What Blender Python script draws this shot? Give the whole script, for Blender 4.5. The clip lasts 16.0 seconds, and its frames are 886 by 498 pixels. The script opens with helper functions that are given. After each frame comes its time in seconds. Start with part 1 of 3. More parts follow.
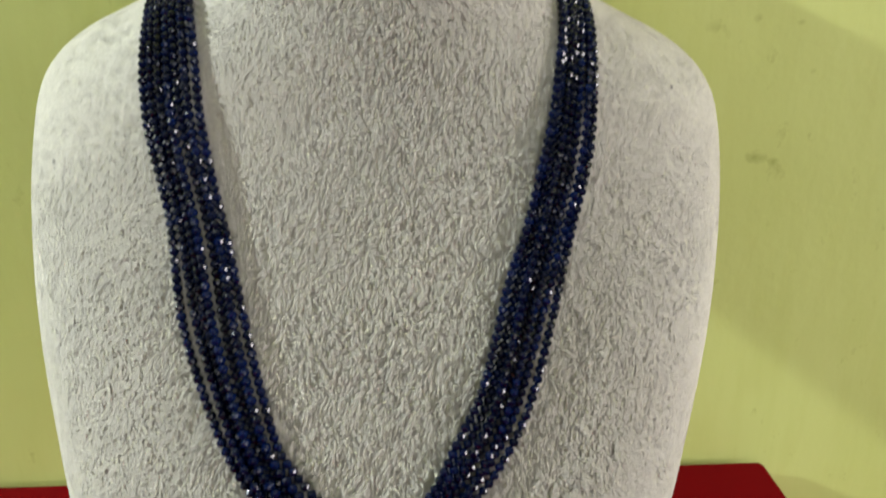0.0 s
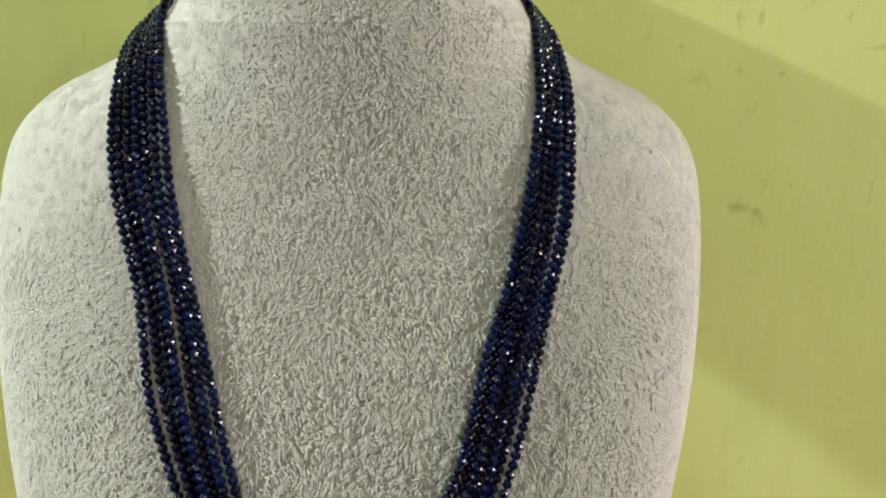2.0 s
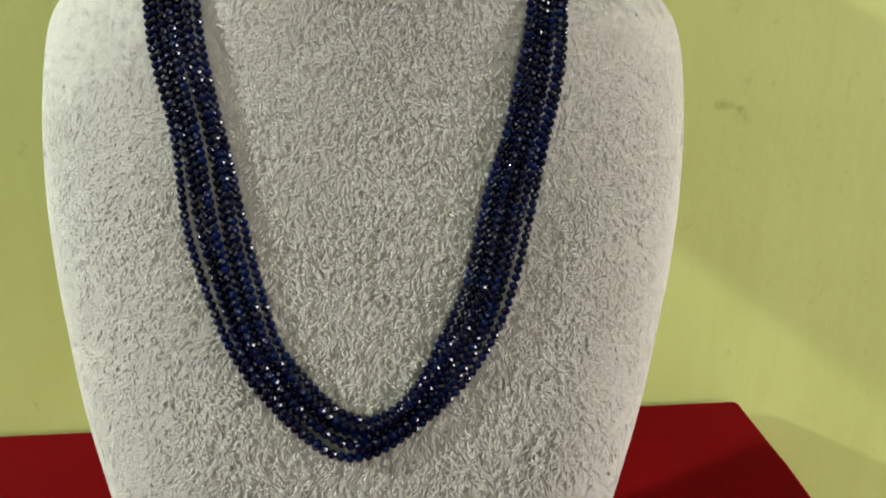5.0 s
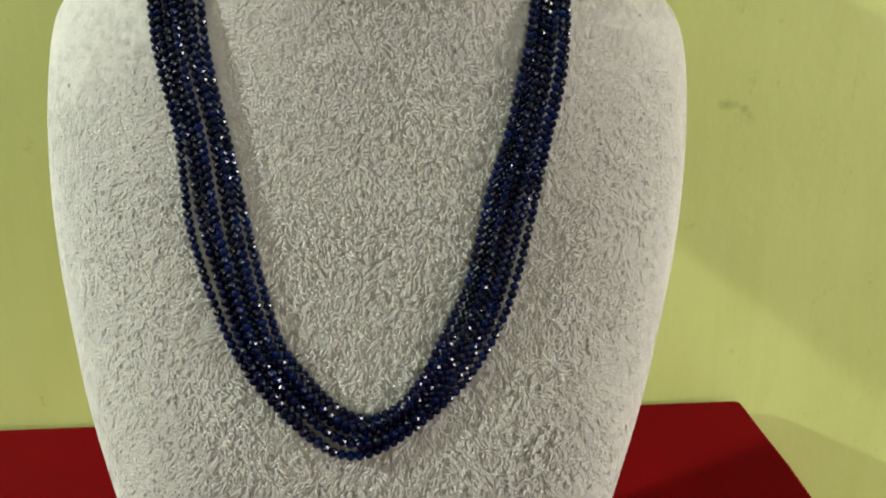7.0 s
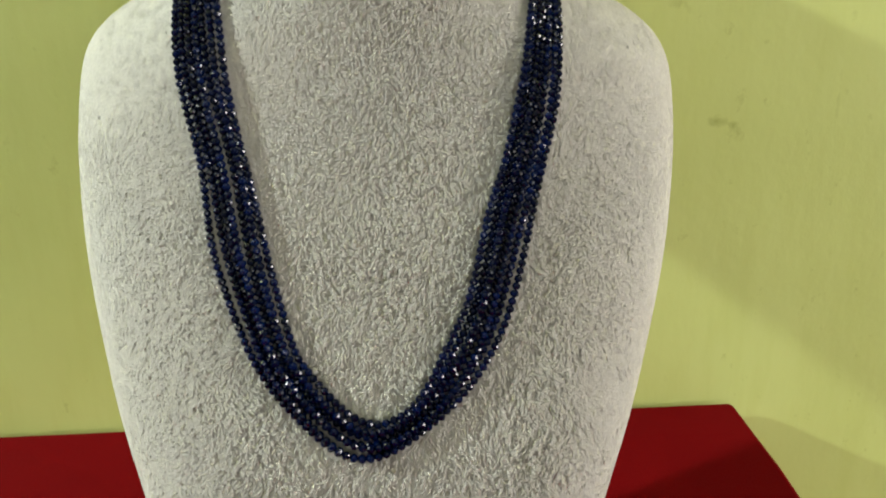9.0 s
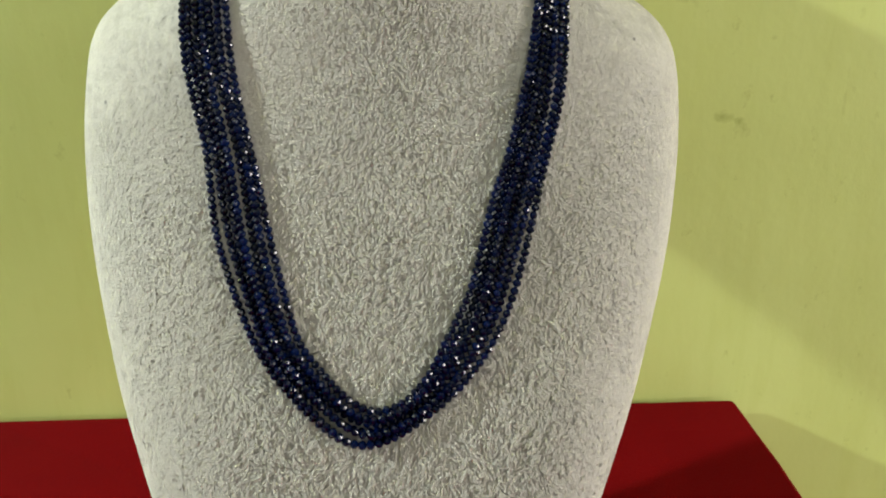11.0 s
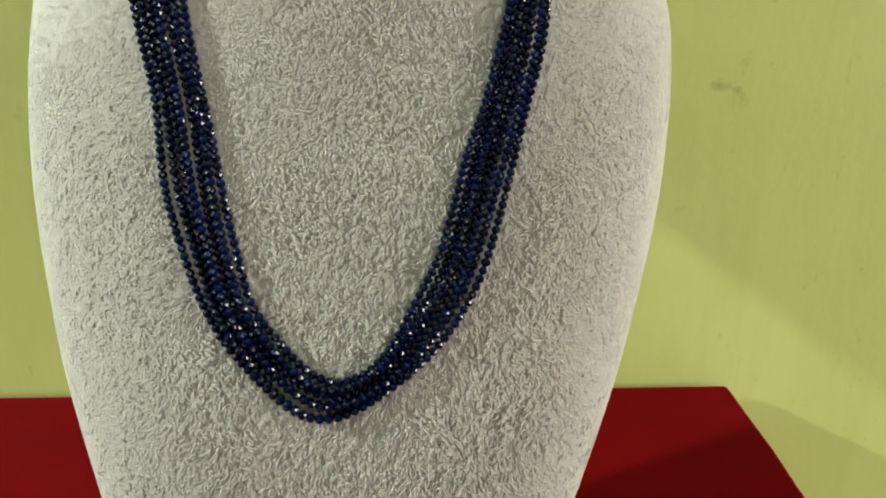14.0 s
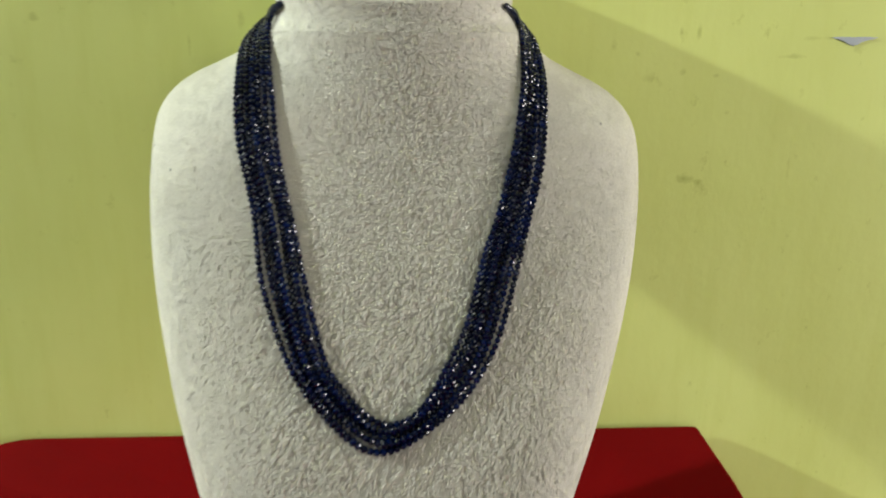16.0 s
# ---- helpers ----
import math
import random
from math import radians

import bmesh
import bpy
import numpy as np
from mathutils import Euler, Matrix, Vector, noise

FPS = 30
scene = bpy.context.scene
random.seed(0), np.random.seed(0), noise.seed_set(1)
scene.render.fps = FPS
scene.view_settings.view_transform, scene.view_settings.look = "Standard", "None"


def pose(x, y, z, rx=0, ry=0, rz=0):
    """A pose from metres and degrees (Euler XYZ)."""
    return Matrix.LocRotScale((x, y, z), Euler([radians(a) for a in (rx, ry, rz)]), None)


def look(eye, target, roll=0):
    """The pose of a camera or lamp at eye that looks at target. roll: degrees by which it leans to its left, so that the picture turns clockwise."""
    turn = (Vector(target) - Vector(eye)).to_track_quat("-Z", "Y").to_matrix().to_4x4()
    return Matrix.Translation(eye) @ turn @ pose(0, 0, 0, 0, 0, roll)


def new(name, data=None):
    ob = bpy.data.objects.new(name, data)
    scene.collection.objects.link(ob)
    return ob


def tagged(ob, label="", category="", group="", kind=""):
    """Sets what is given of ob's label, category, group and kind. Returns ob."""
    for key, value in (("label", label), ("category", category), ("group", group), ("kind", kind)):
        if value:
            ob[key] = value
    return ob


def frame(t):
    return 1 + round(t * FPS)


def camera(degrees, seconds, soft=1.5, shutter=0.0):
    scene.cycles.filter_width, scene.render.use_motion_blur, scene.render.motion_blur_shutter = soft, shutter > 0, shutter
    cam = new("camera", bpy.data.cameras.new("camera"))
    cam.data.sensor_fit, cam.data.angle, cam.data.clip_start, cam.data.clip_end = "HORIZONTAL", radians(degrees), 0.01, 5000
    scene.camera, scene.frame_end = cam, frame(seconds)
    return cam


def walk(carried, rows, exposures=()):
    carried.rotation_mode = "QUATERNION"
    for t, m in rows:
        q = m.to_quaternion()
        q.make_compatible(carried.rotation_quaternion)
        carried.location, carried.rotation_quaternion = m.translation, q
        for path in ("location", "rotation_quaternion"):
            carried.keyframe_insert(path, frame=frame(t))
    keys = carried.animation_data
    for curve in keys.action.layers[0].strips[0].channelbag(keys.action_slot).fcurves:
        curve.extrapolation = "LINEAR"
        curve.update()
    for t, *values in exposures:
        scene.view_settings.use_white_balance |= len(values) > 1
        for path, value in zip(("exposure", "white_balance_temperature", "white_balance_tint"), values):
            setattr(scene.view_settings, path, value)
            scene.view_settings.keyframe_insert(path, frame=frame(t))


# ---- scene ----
cam = camera(62.0, 16.0, soft=1.9, shutter=0.7)

# seconds, eye x y z, yaw to the right, pitch up, lean (degrees)
PATH = [
    (0.0, -0.0036, -0.2244, 0.2726, 2.08, -18.53, -0.65),
    (0.5, -0.0006, -0.2207, 0.2880, 2.24, -18.25, -0.56),
    (1.0, 0.0022, -0.2141, 0.2905, 2.55, -17.96, -0.62),
    (1.5, 0.0012, -0.2119, 0.2881, 2.80, -17.43, -0.46),
    (2.0, 0.0015, -0.2146, 0.2870, 2.93, -17.04, -0.51),
    (2.5, 0.0007, -0.2172, 0.2823, 3.13, -17.58, -0.37),
    (3.0, -0.0016, -0.2219, 0.2501, 2.88, -17.02, -0.38),
    (3.5, -0.0029, -0.2264, 0.2367, 2.85, -17.85, -0.30),
    (4.0, -0.0014, -0.2453, 0.2404, 2.80, -18.02, -0.85),
    (4.2, -0.0042, -0.2513, 0.2427, 3.13, -18.05, -1.03),
    (6.3, -0.0022, -0.2551, 0.2483, 2.14, -18.26, -1.23),
    (6.5, -0.0045, -0.2542, 0.2478, 2.43, -18.46, -0.78),
    (7.0, -0.0020, -0.2548, 0.2490, 2.43, -18.49, -1.01),
    (7.5, 0.0004, -0.2637, 0.2546, 2.13, -18.90, -1.26),
    (8.0, -0.0032, -0.2684, 0.2547, 2.15, -18.45, -0.93),
    (8.5, -0.0033, -0.2679, 0.2575, 2.17, -18.53, -1.20),
    (9.0, -0.0018, -0.2732, 0.2620, 2.03, -18.38, -1.57),
    (9.2, -0.0034, -0.2739, 0.2652, 2.14, -18.85, -1.39),
    (11.5, 0.0004, -0.2751, 0.2582, 1.59, -18.57, -0.58),
    (12.0, 0.0025, -0.2785, 0.2595, 1.61, -18.76, -0.35),
    (12.5, 0.0009, -0.2801, 0.2602, 1.72, -18.72, -0.78),
    (13.0, 0.0033, -0.2821, 0.2618, 1.59, -18.89, -0.43),
    (13.5, 0.0042, -0.2651, 0.2500, 1.76, -18.98, -0.62),
    (14.0, 0.0096, -0.2573, 0.2398, 1.79, -19.03, -0.04),
    (14.5, 0.0050, -0.2580, 0.2417, 1.90, -19.33, -0.08),
    (15.0, 0.0032, -0.2505, 0.2525, 2.18, -18.64, -0.22),
    (15.5, 0.0025, -0.2929, 0.2816, 2.50, -16.70, -0.09),
    (16.0, -0.0074, -0.3361, 0.2857, 2.29, -16.09, 0.10),
]


def aim(x, y, z, yaw, pitch, lean):
    a, p = radians(yaw), radians(pitch)
    way = Vector((math.sin(a) * math.cos(p), math.cos(a) * math.cos(p), math.sin(p)))
    eye = Vector((x, y, z))
    return look(eye, eye + way, lean)


EXPOSURE = [(0.0, 0.0, 6400, 15), (4.2, 0.0, 6380, 15), (6.5, 0.0, 6450, 13), (9.2, 0.0, 6520, 12), (12.5, 0.0, 6560, 10.5), (16.0, 0.0, 6590, 10)]
walk(cam, [(t, aim(*row)) for t, *row in PATH], EXPOSURE)

# ---- light: a bulb high on the left, added fills right and behind camera ----
world = bpy.data.worlds.new("world")
scene.world = world
world.use_nodes = True
sky = world.node_tree.nodes.new("ShaderNodeTexSky")
sky.sky_type, sky.sun_disc = "NISHITA", False
sky.sun_elevation, sky.sun_rotation = radians(40), radians(150)
world.node_tree.links.new(sky.outputs[0], world.node_tree.nodes["Background"].inputs[0])
world.node_tree.nodes["Background"].inputs[1].default_value = 0.1


def area_lamp(name, eye, target, sx, sy, watts, colour):
    data = bpy.data.lights.new(name, "AREA")
    data.shape, data.size, data.size_y = "RECTANGLE", sx, sy
    data.energy, data.color = watts, colour
    ob = new(name, data)
    ob.matrix_world = look(eye, target)
    return ob


BULB = (-3.13, -0.49, 1.66)
area_lamp("bulb_light", BULB, (0.0, 0.05, 0.2), 0.09, 0.09, 137.0, (0.91, 1.0, 0.95))
# warm fill added on the right; its source is unseen
area_lamp("right_fill_light", (2.15, -0.66, 0.38), (0.0, 0.0, 0.2), 0.8, 0.7, 42.5, (1.0, 0.95, 0.89))
# unseen front fill, added to brighten the bust and the wall
area_lamp("front_fill_light", (0.75, -2.96, 0.30), (0.0, 0.0, 0.2), 0.85, 1.9, 12.0, (0.98, 1.0, 0.97))


# ---- materials ----
def material(name, colour, rough=0.8, metal=0.0):
    m = bpy.data.materials.new(name)
    m.use_nodes = True
    b = m.node_tree.nodes["Principled BSDF"]
    b.inputs["Base Color"].default_value = (*colour, 1)
    b.inputs["Roughness"].default_value = rough
    b.inputs["Metallic"].default_value = metal
    return m, m.node_tree, b


def node(tree, kind, **values):
    n = tree.nodes.new(kind)
    for key, value in values.items():
        n.inputs[key].default_value = value
    return n


def ramp(tree, fac, stops):
    n = tree.nodes.new("ShaderNodeValToRGB")
    while len(n.color_ramp.elements) < len(stops):
        n.color_ramp.elements.new(0.5)
    for e, (p, c) in zip(n.color_ramp.elements, stops):
        e.position, e.color = p, (*c, 1)
    tree.links.new(fac, n.inputs[0])
    return n.outputs[0]


def math_node(tree, op, a, b=None):
    n = tree.nodes.new("ShaderNodeMath")
    n.operation = op
    for i, v in enumerate((a, b)):
        if v is None:
            continue
        if isinstance(v, (int, float)):
            n.inputs[i].default_value = v
        else:
            tree.links.new(v, n.inputs[i])
    return n.outputs[0]


def noise_out(tree, coord, scale, detail=3.0, rough=0.5, stretch=None):
    if stretch:
        mp = node(tree, "ShaderNodeMapping", Scale=stretch)
        tree.links.new(coord, mp.inputs[0])
        coord = mp.outputs[0]
    n = node(tree, "ShaderNodeTexNoise", Scale=scale, Detail=detail, Roughness=rough)
    tree.links.new(coord, n.inputs["Vector"])
    return n.outputs[0]


def mix_colour(tree, fac, a, b, how="MIX"):
    n = tree.nodes.new("ShaderNodeMix")
    n.data_type, n.blend_type = "RGBA", how
    for sock, v in ((n.inputs[0], fac), (n.inputs[6], a), (n.inputs[7], b)):
        if isinstance(v, (int, float)):
            sock.default_value = v
        elif isinstance(v, tuple):
            sock.default_value = (*v, 1)
        else:
            tree.links.new(v, sock)
    return n.outputs[2]


def bump(tree, bsdf, height, strength, distance):
    n = node(tree, "ShaderNodeBump", Strength=strength, Distance=distance)
    tree.links.new(height, n.inputs["Height"])
    tree.links.new(n.outputs[0], bsdf.inputs["Normal"])
    return n


def wall_paint():
    """Lime limewash over lumpy plaster, with damp marks and hairline scuffs."""
    m, t, b = material("lime_wall_paint", (0.5, 0.52, 0.15), 0.62)
    co = t.nodes.new("ShaderNodeTexCoord").outputs["Object"]
    big = noise_out(t, co, 5.0, 3.0, 0.55)
    col = ramp(t, big, [(0.3, (0.505, 0.555, 0.160)), (0.7, (0.575, 0.625, 0.205))])
    streak = noise_out(t, co, 22.0, 4.0, 0.6, (3.2, 1.0, 0.55))
    col = mix_colour(t, ramp(t, streak, [(0.45, (0, 0, 0)), (0.8, (0.25, 0.25, 0.25))]), col, (0.42, 0.45, 0.085))
    grime = noise_out(t, co, 70.0, 5.0, 0.65, (1.3, 1.0, 0.9))
    col = mix_colour(t, ramp(t, grime, [(0.64, (0, 0, 0)), (0.78, (0.5, 0.5, 0.5))]), col, (0.30, 0.32, 0.06))
    # damp marks with a shape of their own: centre x, z, half width, half height
    warp = noise_out(t, co, 90.0, 3.0, 0.6)
    sep = t.nodes.new("ShaderNodeSeparateXYZ")
    t.links.new(co, sep.inputs[0])
    for x, z, w, h, depth in WALL_MARKS:
        dx = math_node(t, "DIVIDE", math_node(t, "SUBTRACT", sep.outputs[0], x), w)
        dz = math_node(t, "DIVIDE", math_node(t, "SUBTRACT", sep.outputs[2], z), h)
        r = math_node(t, "SQRT", math_node(t, "ADD", math_node(t, "MULTIPLY", dx, dx), math_node(t, "MULTIPLY", dz, dz)))
        r = math_node(t, "ADD", r, math_node(t, "MULTIPLY", math_node(t, "SUBTRACT", warp, 0.5), 3.2))
        col = mix_colour(t, ramp(t, r, [(0.0, (depth,) * 3), (1.0, (0, 0, 0))]), col, (0.25, 0.27, 0.04))
    t.links.new(col, b.inputs["Base Color"])
    fine = noise_out(t, co, 160.0, 5.0, 0.6, (1.0, 1.0, 0.7))
    lump = noise_out(t, co, 16.0, 4.0, 0.55)
    b1 = bump(t, b, lump, 0.12, 0.006)
    b2 = node(t, "ShaderNodeBump", Strength=0.2, Distance=0.001)
    t.links.new(fine, b2.inputs["Height"])
    t.links.new(b1.outputs[0], b2.inputs["Normal"])
    t.links.new(b2.outputs[0], b.inputs["Normal"])
    return m


WALL_MARKS = [(0.169, 0.289, 0.0017, 0.0055, 0.45), (0.181, 0.289, 0.0021, 0.0055, 0.45), (0.124, 0.28, 0.003, 0.0034, 0.4), (0.141, 0.275, 0.0026, 0.0021, 0.4),
              (0.149, 0.259, 0.0051, 0.0051, 0.35), (0.173, 0.263, 0.0026, 0.003, 0.4), (0.195, 0.261, 0.003, 0.0017, 0.35), (0.204, 0.236, 0.003, 0.0026, 0.35),
              (0.179, 0.191, 0.0072, 0.0038, 0.6), (0.19, 0.189, 0.003, 0.0021, 0.4), (0.252, 0.201, 0.0017, 0.017, 0.22), (0.254, 0.251, 0.003, 0.0034, 0.3),
              (0.244, 0.273, 0.0119, 0.0017, 0.35), (0.26, 0.285, 0.0085, 0.0021, 0.35), (0.29, 0.277, 0.006, 0.0034, 0.5), (-0.247, 0.297, 0.0034, 0.0034, 0.4),
              (-0.263, 0.27, 0.0043, 0.0038, 0.4), (-0.151, 0.279, 0.0013, 0.0111, 0.35), (-0.117, 0.298, 0.0026, 0.0077, 0.4)]


def plush():
    """Short grey-beige pile fabric."""
    m, t, b = material("grey_plush", (0.56, 0.52, 0.45), 0.95)
    co = t.nodes.new("ShaderNodeTexCoord").outputs["Object"]
    grain = noise_out(t, co, 800.0, 3.0, 0.6)
    col = ramp(t, grain, [(0.3, (0.500, 0.487, 0.434)), (0.5, (0.562, 0.549, 0.490)), (0.72, (0.620, 0.605, 0.542))])
    patch = noise_out(t, co, 18.0, 3.0, 0.5)
    col = mix_colour(t, ramp(t, patch, [(0.35, (0, 0, 0)), (0.75, (0.35, 0.35, 0.35))]), col, (0.575, 0.54, 0.465))
    sep = t.nodes.new("ShaderNodeSeparateXYZ")
    t.links.new(co, sep.inputs[0])
    for x, z, r in ((0.1135, 0.2105, 0.0013), (-0.128, 0.222, 0.0010), (0.088, 0.243, 0.0009)):
        dx, dz = math_node(t, "SUBTRACT", sep.outputs[0], x), math_node(t, "SUBTRACT", sep.outputs[2], z)
        d = math_node(t, "SQRT", math_node(t, "ADD", math_node(t, "MULTIPLY", dx, dx), math_node(t, "MULTIPLY", dz, dz)))
        col = mix_colour(t, ramp(t, math_node(t, "DIVIDE", d, r), [(0.5, (0.6, 0.6, 0.6)), (1.0, (0, 0, 0))]), col, (0.12, 0.12, 0.13))
    t.links.new(col, b.inputs["Base Color"])
    bump(t, b, noise_out(t, co, 1500.0, 3.0, 0.6), 0.5, 0.0004)
    b.inputs["Specular IOR Level"].default_value = 0.15
    return m


def red_felt():
    m, t, b = material("red_felt", (0.30, 0.012, 0.012), 0.9)
    co = t.nodes.new("ShaderNodeTexCoord").outputs["Object"]
    big = noise_out(t, co, 9.0, 3.0, 0.5)
    col = ramp(t, big, [(0.3, (0.136, 0.0013, 0.0024)), (0.75, (0.172, 0.0019, 0.0032))])
    fuzz = noise_out(t, co, 700.0, 3.0, 0.6)
    col = mix_colour(t, ramp(t, fuzz, [(0.4, (0, 0, 0)), (0.75, (0.5, 0.5, 0.5))]), col, (0.113, 0.0010, 0.0020))
    t.links.new(col, b.inputs["Base Color"])
    b.inputs["Specular IOR Level"].default_value = 0.04
    bump(t, b, fuzz, 0.4, 0.0006)
    return m


def sapphire():
    """Dark blue cut glass that lets a little light through."""
    m, t, b = material("sapphire_glass", (0.02, 0.05, 0.3), 0.03)
    rnd = t.nodes.new("ShaderNodeObjectInfo").outputs["Random"]
    isl = t.nodes.new("ShaderNodeNewGeometry").outputs["Random Per Island"]
    mixr = math_node(t, "ADD", math_node(t, "MULTIPLY", rnd, 0.5), math_node(t, "MULTIPLY", isl, 0.5))
    col = ramp(t, mixr, [(0.1, (0.0002, 0.0013, 0.008)), (0.6, (0.0004, 0.0028, 0.021)), (1.0, (0.0010, 0.0080, 0.058))])
    t.links.new(col, b.inputs["Base Color"])
    b.inputs["IOR"].default_value = 1.5
    b.inputs["Specular IOR Level"].default_value = 0.4
    b.inputs["Transmission Weight"].default_value = 0.1
    return m


def plain(name, a, c, rough, scale=6.0):
    m, t, b = material(name, a, rough)
    co = t.nodes.new("ShaderNodeTexCoord").outputs["Object"]
    t.links.new(ramp(t, noise_out(t, co, scale, 4.0, 0.55), [(0.3, a), (0.7, c)]), b.inputs["Base Color"])
    bump(t, b, noise_out(t, co, scale * 20, 3.0, 0.5), 0.2, 0.002)
    return m


M_WALL, M_PLUSH, M_RED, M_BEAD = wall_paint(), plush(), red_felt(), sapphire()
M_WHITE = plain("white_wash", (0.55, 0.55, 0.52), (0.62, 0.62, 0.59), 0.8)
M_ROOM = plain("beige_plaster", (0.15, 0.145, 0.13), (0.19, 0.18, 0.165), 0.85)
M_FLOOR = plain("cement_floor", (0.18, 0.175, 0.16), (0.24, 0.23, 0.21), 0.7)
M_WOOD = plain("brown_wood", (0.20, 0.11, 0.06), (0.28, 0.16, 0.09), 0.5, 14.0)
M_CHIP = plain("bare_plaster", (0.33, 0.36, 0.40), (0.40, 0.43, 0.47), 0.9, 60.0)
M_THREAD = plain("dark_thread", (0.02, 0.02, 0.05), (0.03, 0.03, 0.07), 0.8, 80.0)


# ---- building helpers ----
def mesh_from(name, bm, mat, smooth=False):
    me = bpy.data.meshes.new(name)
    bm.to_mesh(me)
    bm.free()
    me.materials.append(mat)
    if smooth:
        for p in me.polygons:
            p.use_smooth = True
    return me


def part(name, bm, mat, parent=None, label="", smooth=False):
    ob = new(name, mesh_from(name, bm, mat, smooth))
    ob.parent = parent
    if label:
        tagged(ob, label)
    return ob


def box(bm, x0, x1, y0, y1, z0, z1):
    v = [bm.verts.new((x, y, z)) for z in (z0, z1) for y in (y0, y1) for x in (x0, x1)]
    for f in ((0, 2, 3, 1), (4, 5, 7, 6), (0, 1, 5, 4), (2, 6, 7, 3), (0, 4, 6, 2), (1, 3, 7, 5)):
        bm.faces.new([v[i] for i in f])
    return bm


# ---- room ----
WALL_Y = 0.1615
FLOOR_Z, CEIL_Z = -0.75, 1.95


def slab(name, dims, mat, label, category):
    ob = part(name, box(bmesh.new(), *dims), mat)
    return tagged(ob, label, category, kind="structure")


slab("wall_back", (-3.6, 2.2, WALL_Y, WALL_Y + 0.12, FLOOR_Z, CEIL_Z), M_WALL, "lime green painted plaster wall with damp marks", "wall")
slab("wall_left", (-3.72, -3.6, -3.0, WALL_Y + 0.12, FLOOR_Z, CEIL_Z), M_ROOM, "plain beige plastered side wall", "wall")
slab("floor", (-3.72, 2.32, -3.12, WALL_Y + 0.12, FLOOR_Z - 0.1, FLOOR_Z), M_FLOOR, "grey cement floor", "floor")
slab("ceiling", (-3.72, 2.32, -3.12, WALL_Y + 0.12, CEIL_Z, CEIL_Z + 0.1), M_WHITE, "plain white ceiling", "ceiling")
# unseen wall; its opening is added to go with the front fill
bm = bmesh.new()
box(bm, -3.72, 0.31, -3.12, -3.0, FLOOR_Z, CEIL_Z)
box(bm, 1.19, 2.32, -3.12, -3.0, FLOOR_Z, CEIL_Z)
box(bm, 0.31, 1.19, -3.12, -3.0, 1.27, CEIL_Z)
tagged(part("wall_front", bm, M_ROOM), "plain beige plastered wall with an opening added for the front fill", "wall", kind="structure")
# unseen wall, with an opening made up around the right fill
bm = bmesh.new()
box(bm, 2.2, 2.32, -3.0, -1.09, FLOOR_Z, CEIL_Z)
box(bm, 2.2, 2.32, -0.23, WALL_Y + 0.12, FLOOR_Z, CEIL_Z)
box(bm, 2.2, 2.32, -1.09, -0.23, FLOOR_Z, -0.01)
box(bm, 2.2, 2.32, -1.09, -0.23, 0.77, CEIL_Z)
tagged(part("wall_right", bm, M_ROOM), "plain beige plastered wall with an opening added for the right fill", "wall", kind="structure")


# chipped paint on the wall
def chipped_paint():
    bm = bmesh.new()
    rng = random.Random(5)
    for side in (0.0, -0.0007):
        pts = []
        for i in range(15):
            pts.append((0.270 + 0.031 * i / 14, 0.2855 + rng.uniform(-0.0004, 0.0004)))
        for i in range(1, 14):
            f = 1 - i / 14
            pts.append((0.270 + 0.031 * f, 0.2846 - 0.0046 * max(0.0, 1 - abs(f - 0.48) / 0.34) + rng.uniform(-0.0005, 0.0004)))
        vs = [bm.verts.new((x, WALL_Y - 0.0002 + side, z)) for x, z in pts]
        bm.faces.new(vs)
        loop = vs if side == 0.0 else list(zip(loop, vs))
    for (a, b), (c, d) in zip(loop, loop[1:] + loop[:1]):
        bm.faces.new((a, c, d, b))
    bmesh.ops.recalc_face_normals(bm, faces=bm.faces)
    return tagged(part("paint_chip", bm, M_CHIP), "bluish white chipped patch in the lime wall paint", "paint chip")


chipped_paint()


# ---- table and its cloth ----
TX0, TX1, TY0, TY1 = -0.325, 0.204, -0.62, 0.1565


def table_outline(inset, corner_left, corner_right, steps=7):
    """The outline of the top, seen from above: a worn round corner at the back left, a crisp one at the back right."""
    out = []
    for cx, cy, r, a0 in ((TX1, TY1, corner_right, 0), (TX0, TY1, corner_left, 90), (TX0, TY0, 0.02, 180), (TX1, TY0, 0.02, 270)):
        ox, oy = (cx - r if cx > 0 else cx + r), (cy - r if cy > 0 else cy + r)
        for i in range(steps):
            a = radians(a0 + 90 * i / (steps - 1))
            out.append((ox + (r - inset) * math.cos(a), oy + (r - inset) * math.sin(a)))
    # more points along the side where the cloth bows
    x, y0, y1 = out[-1][0], out[-1][1], out[0][1]
    out += [(x, y0 + (y1 - y0) * k / 24) for k in range(1, 24)]
    return out


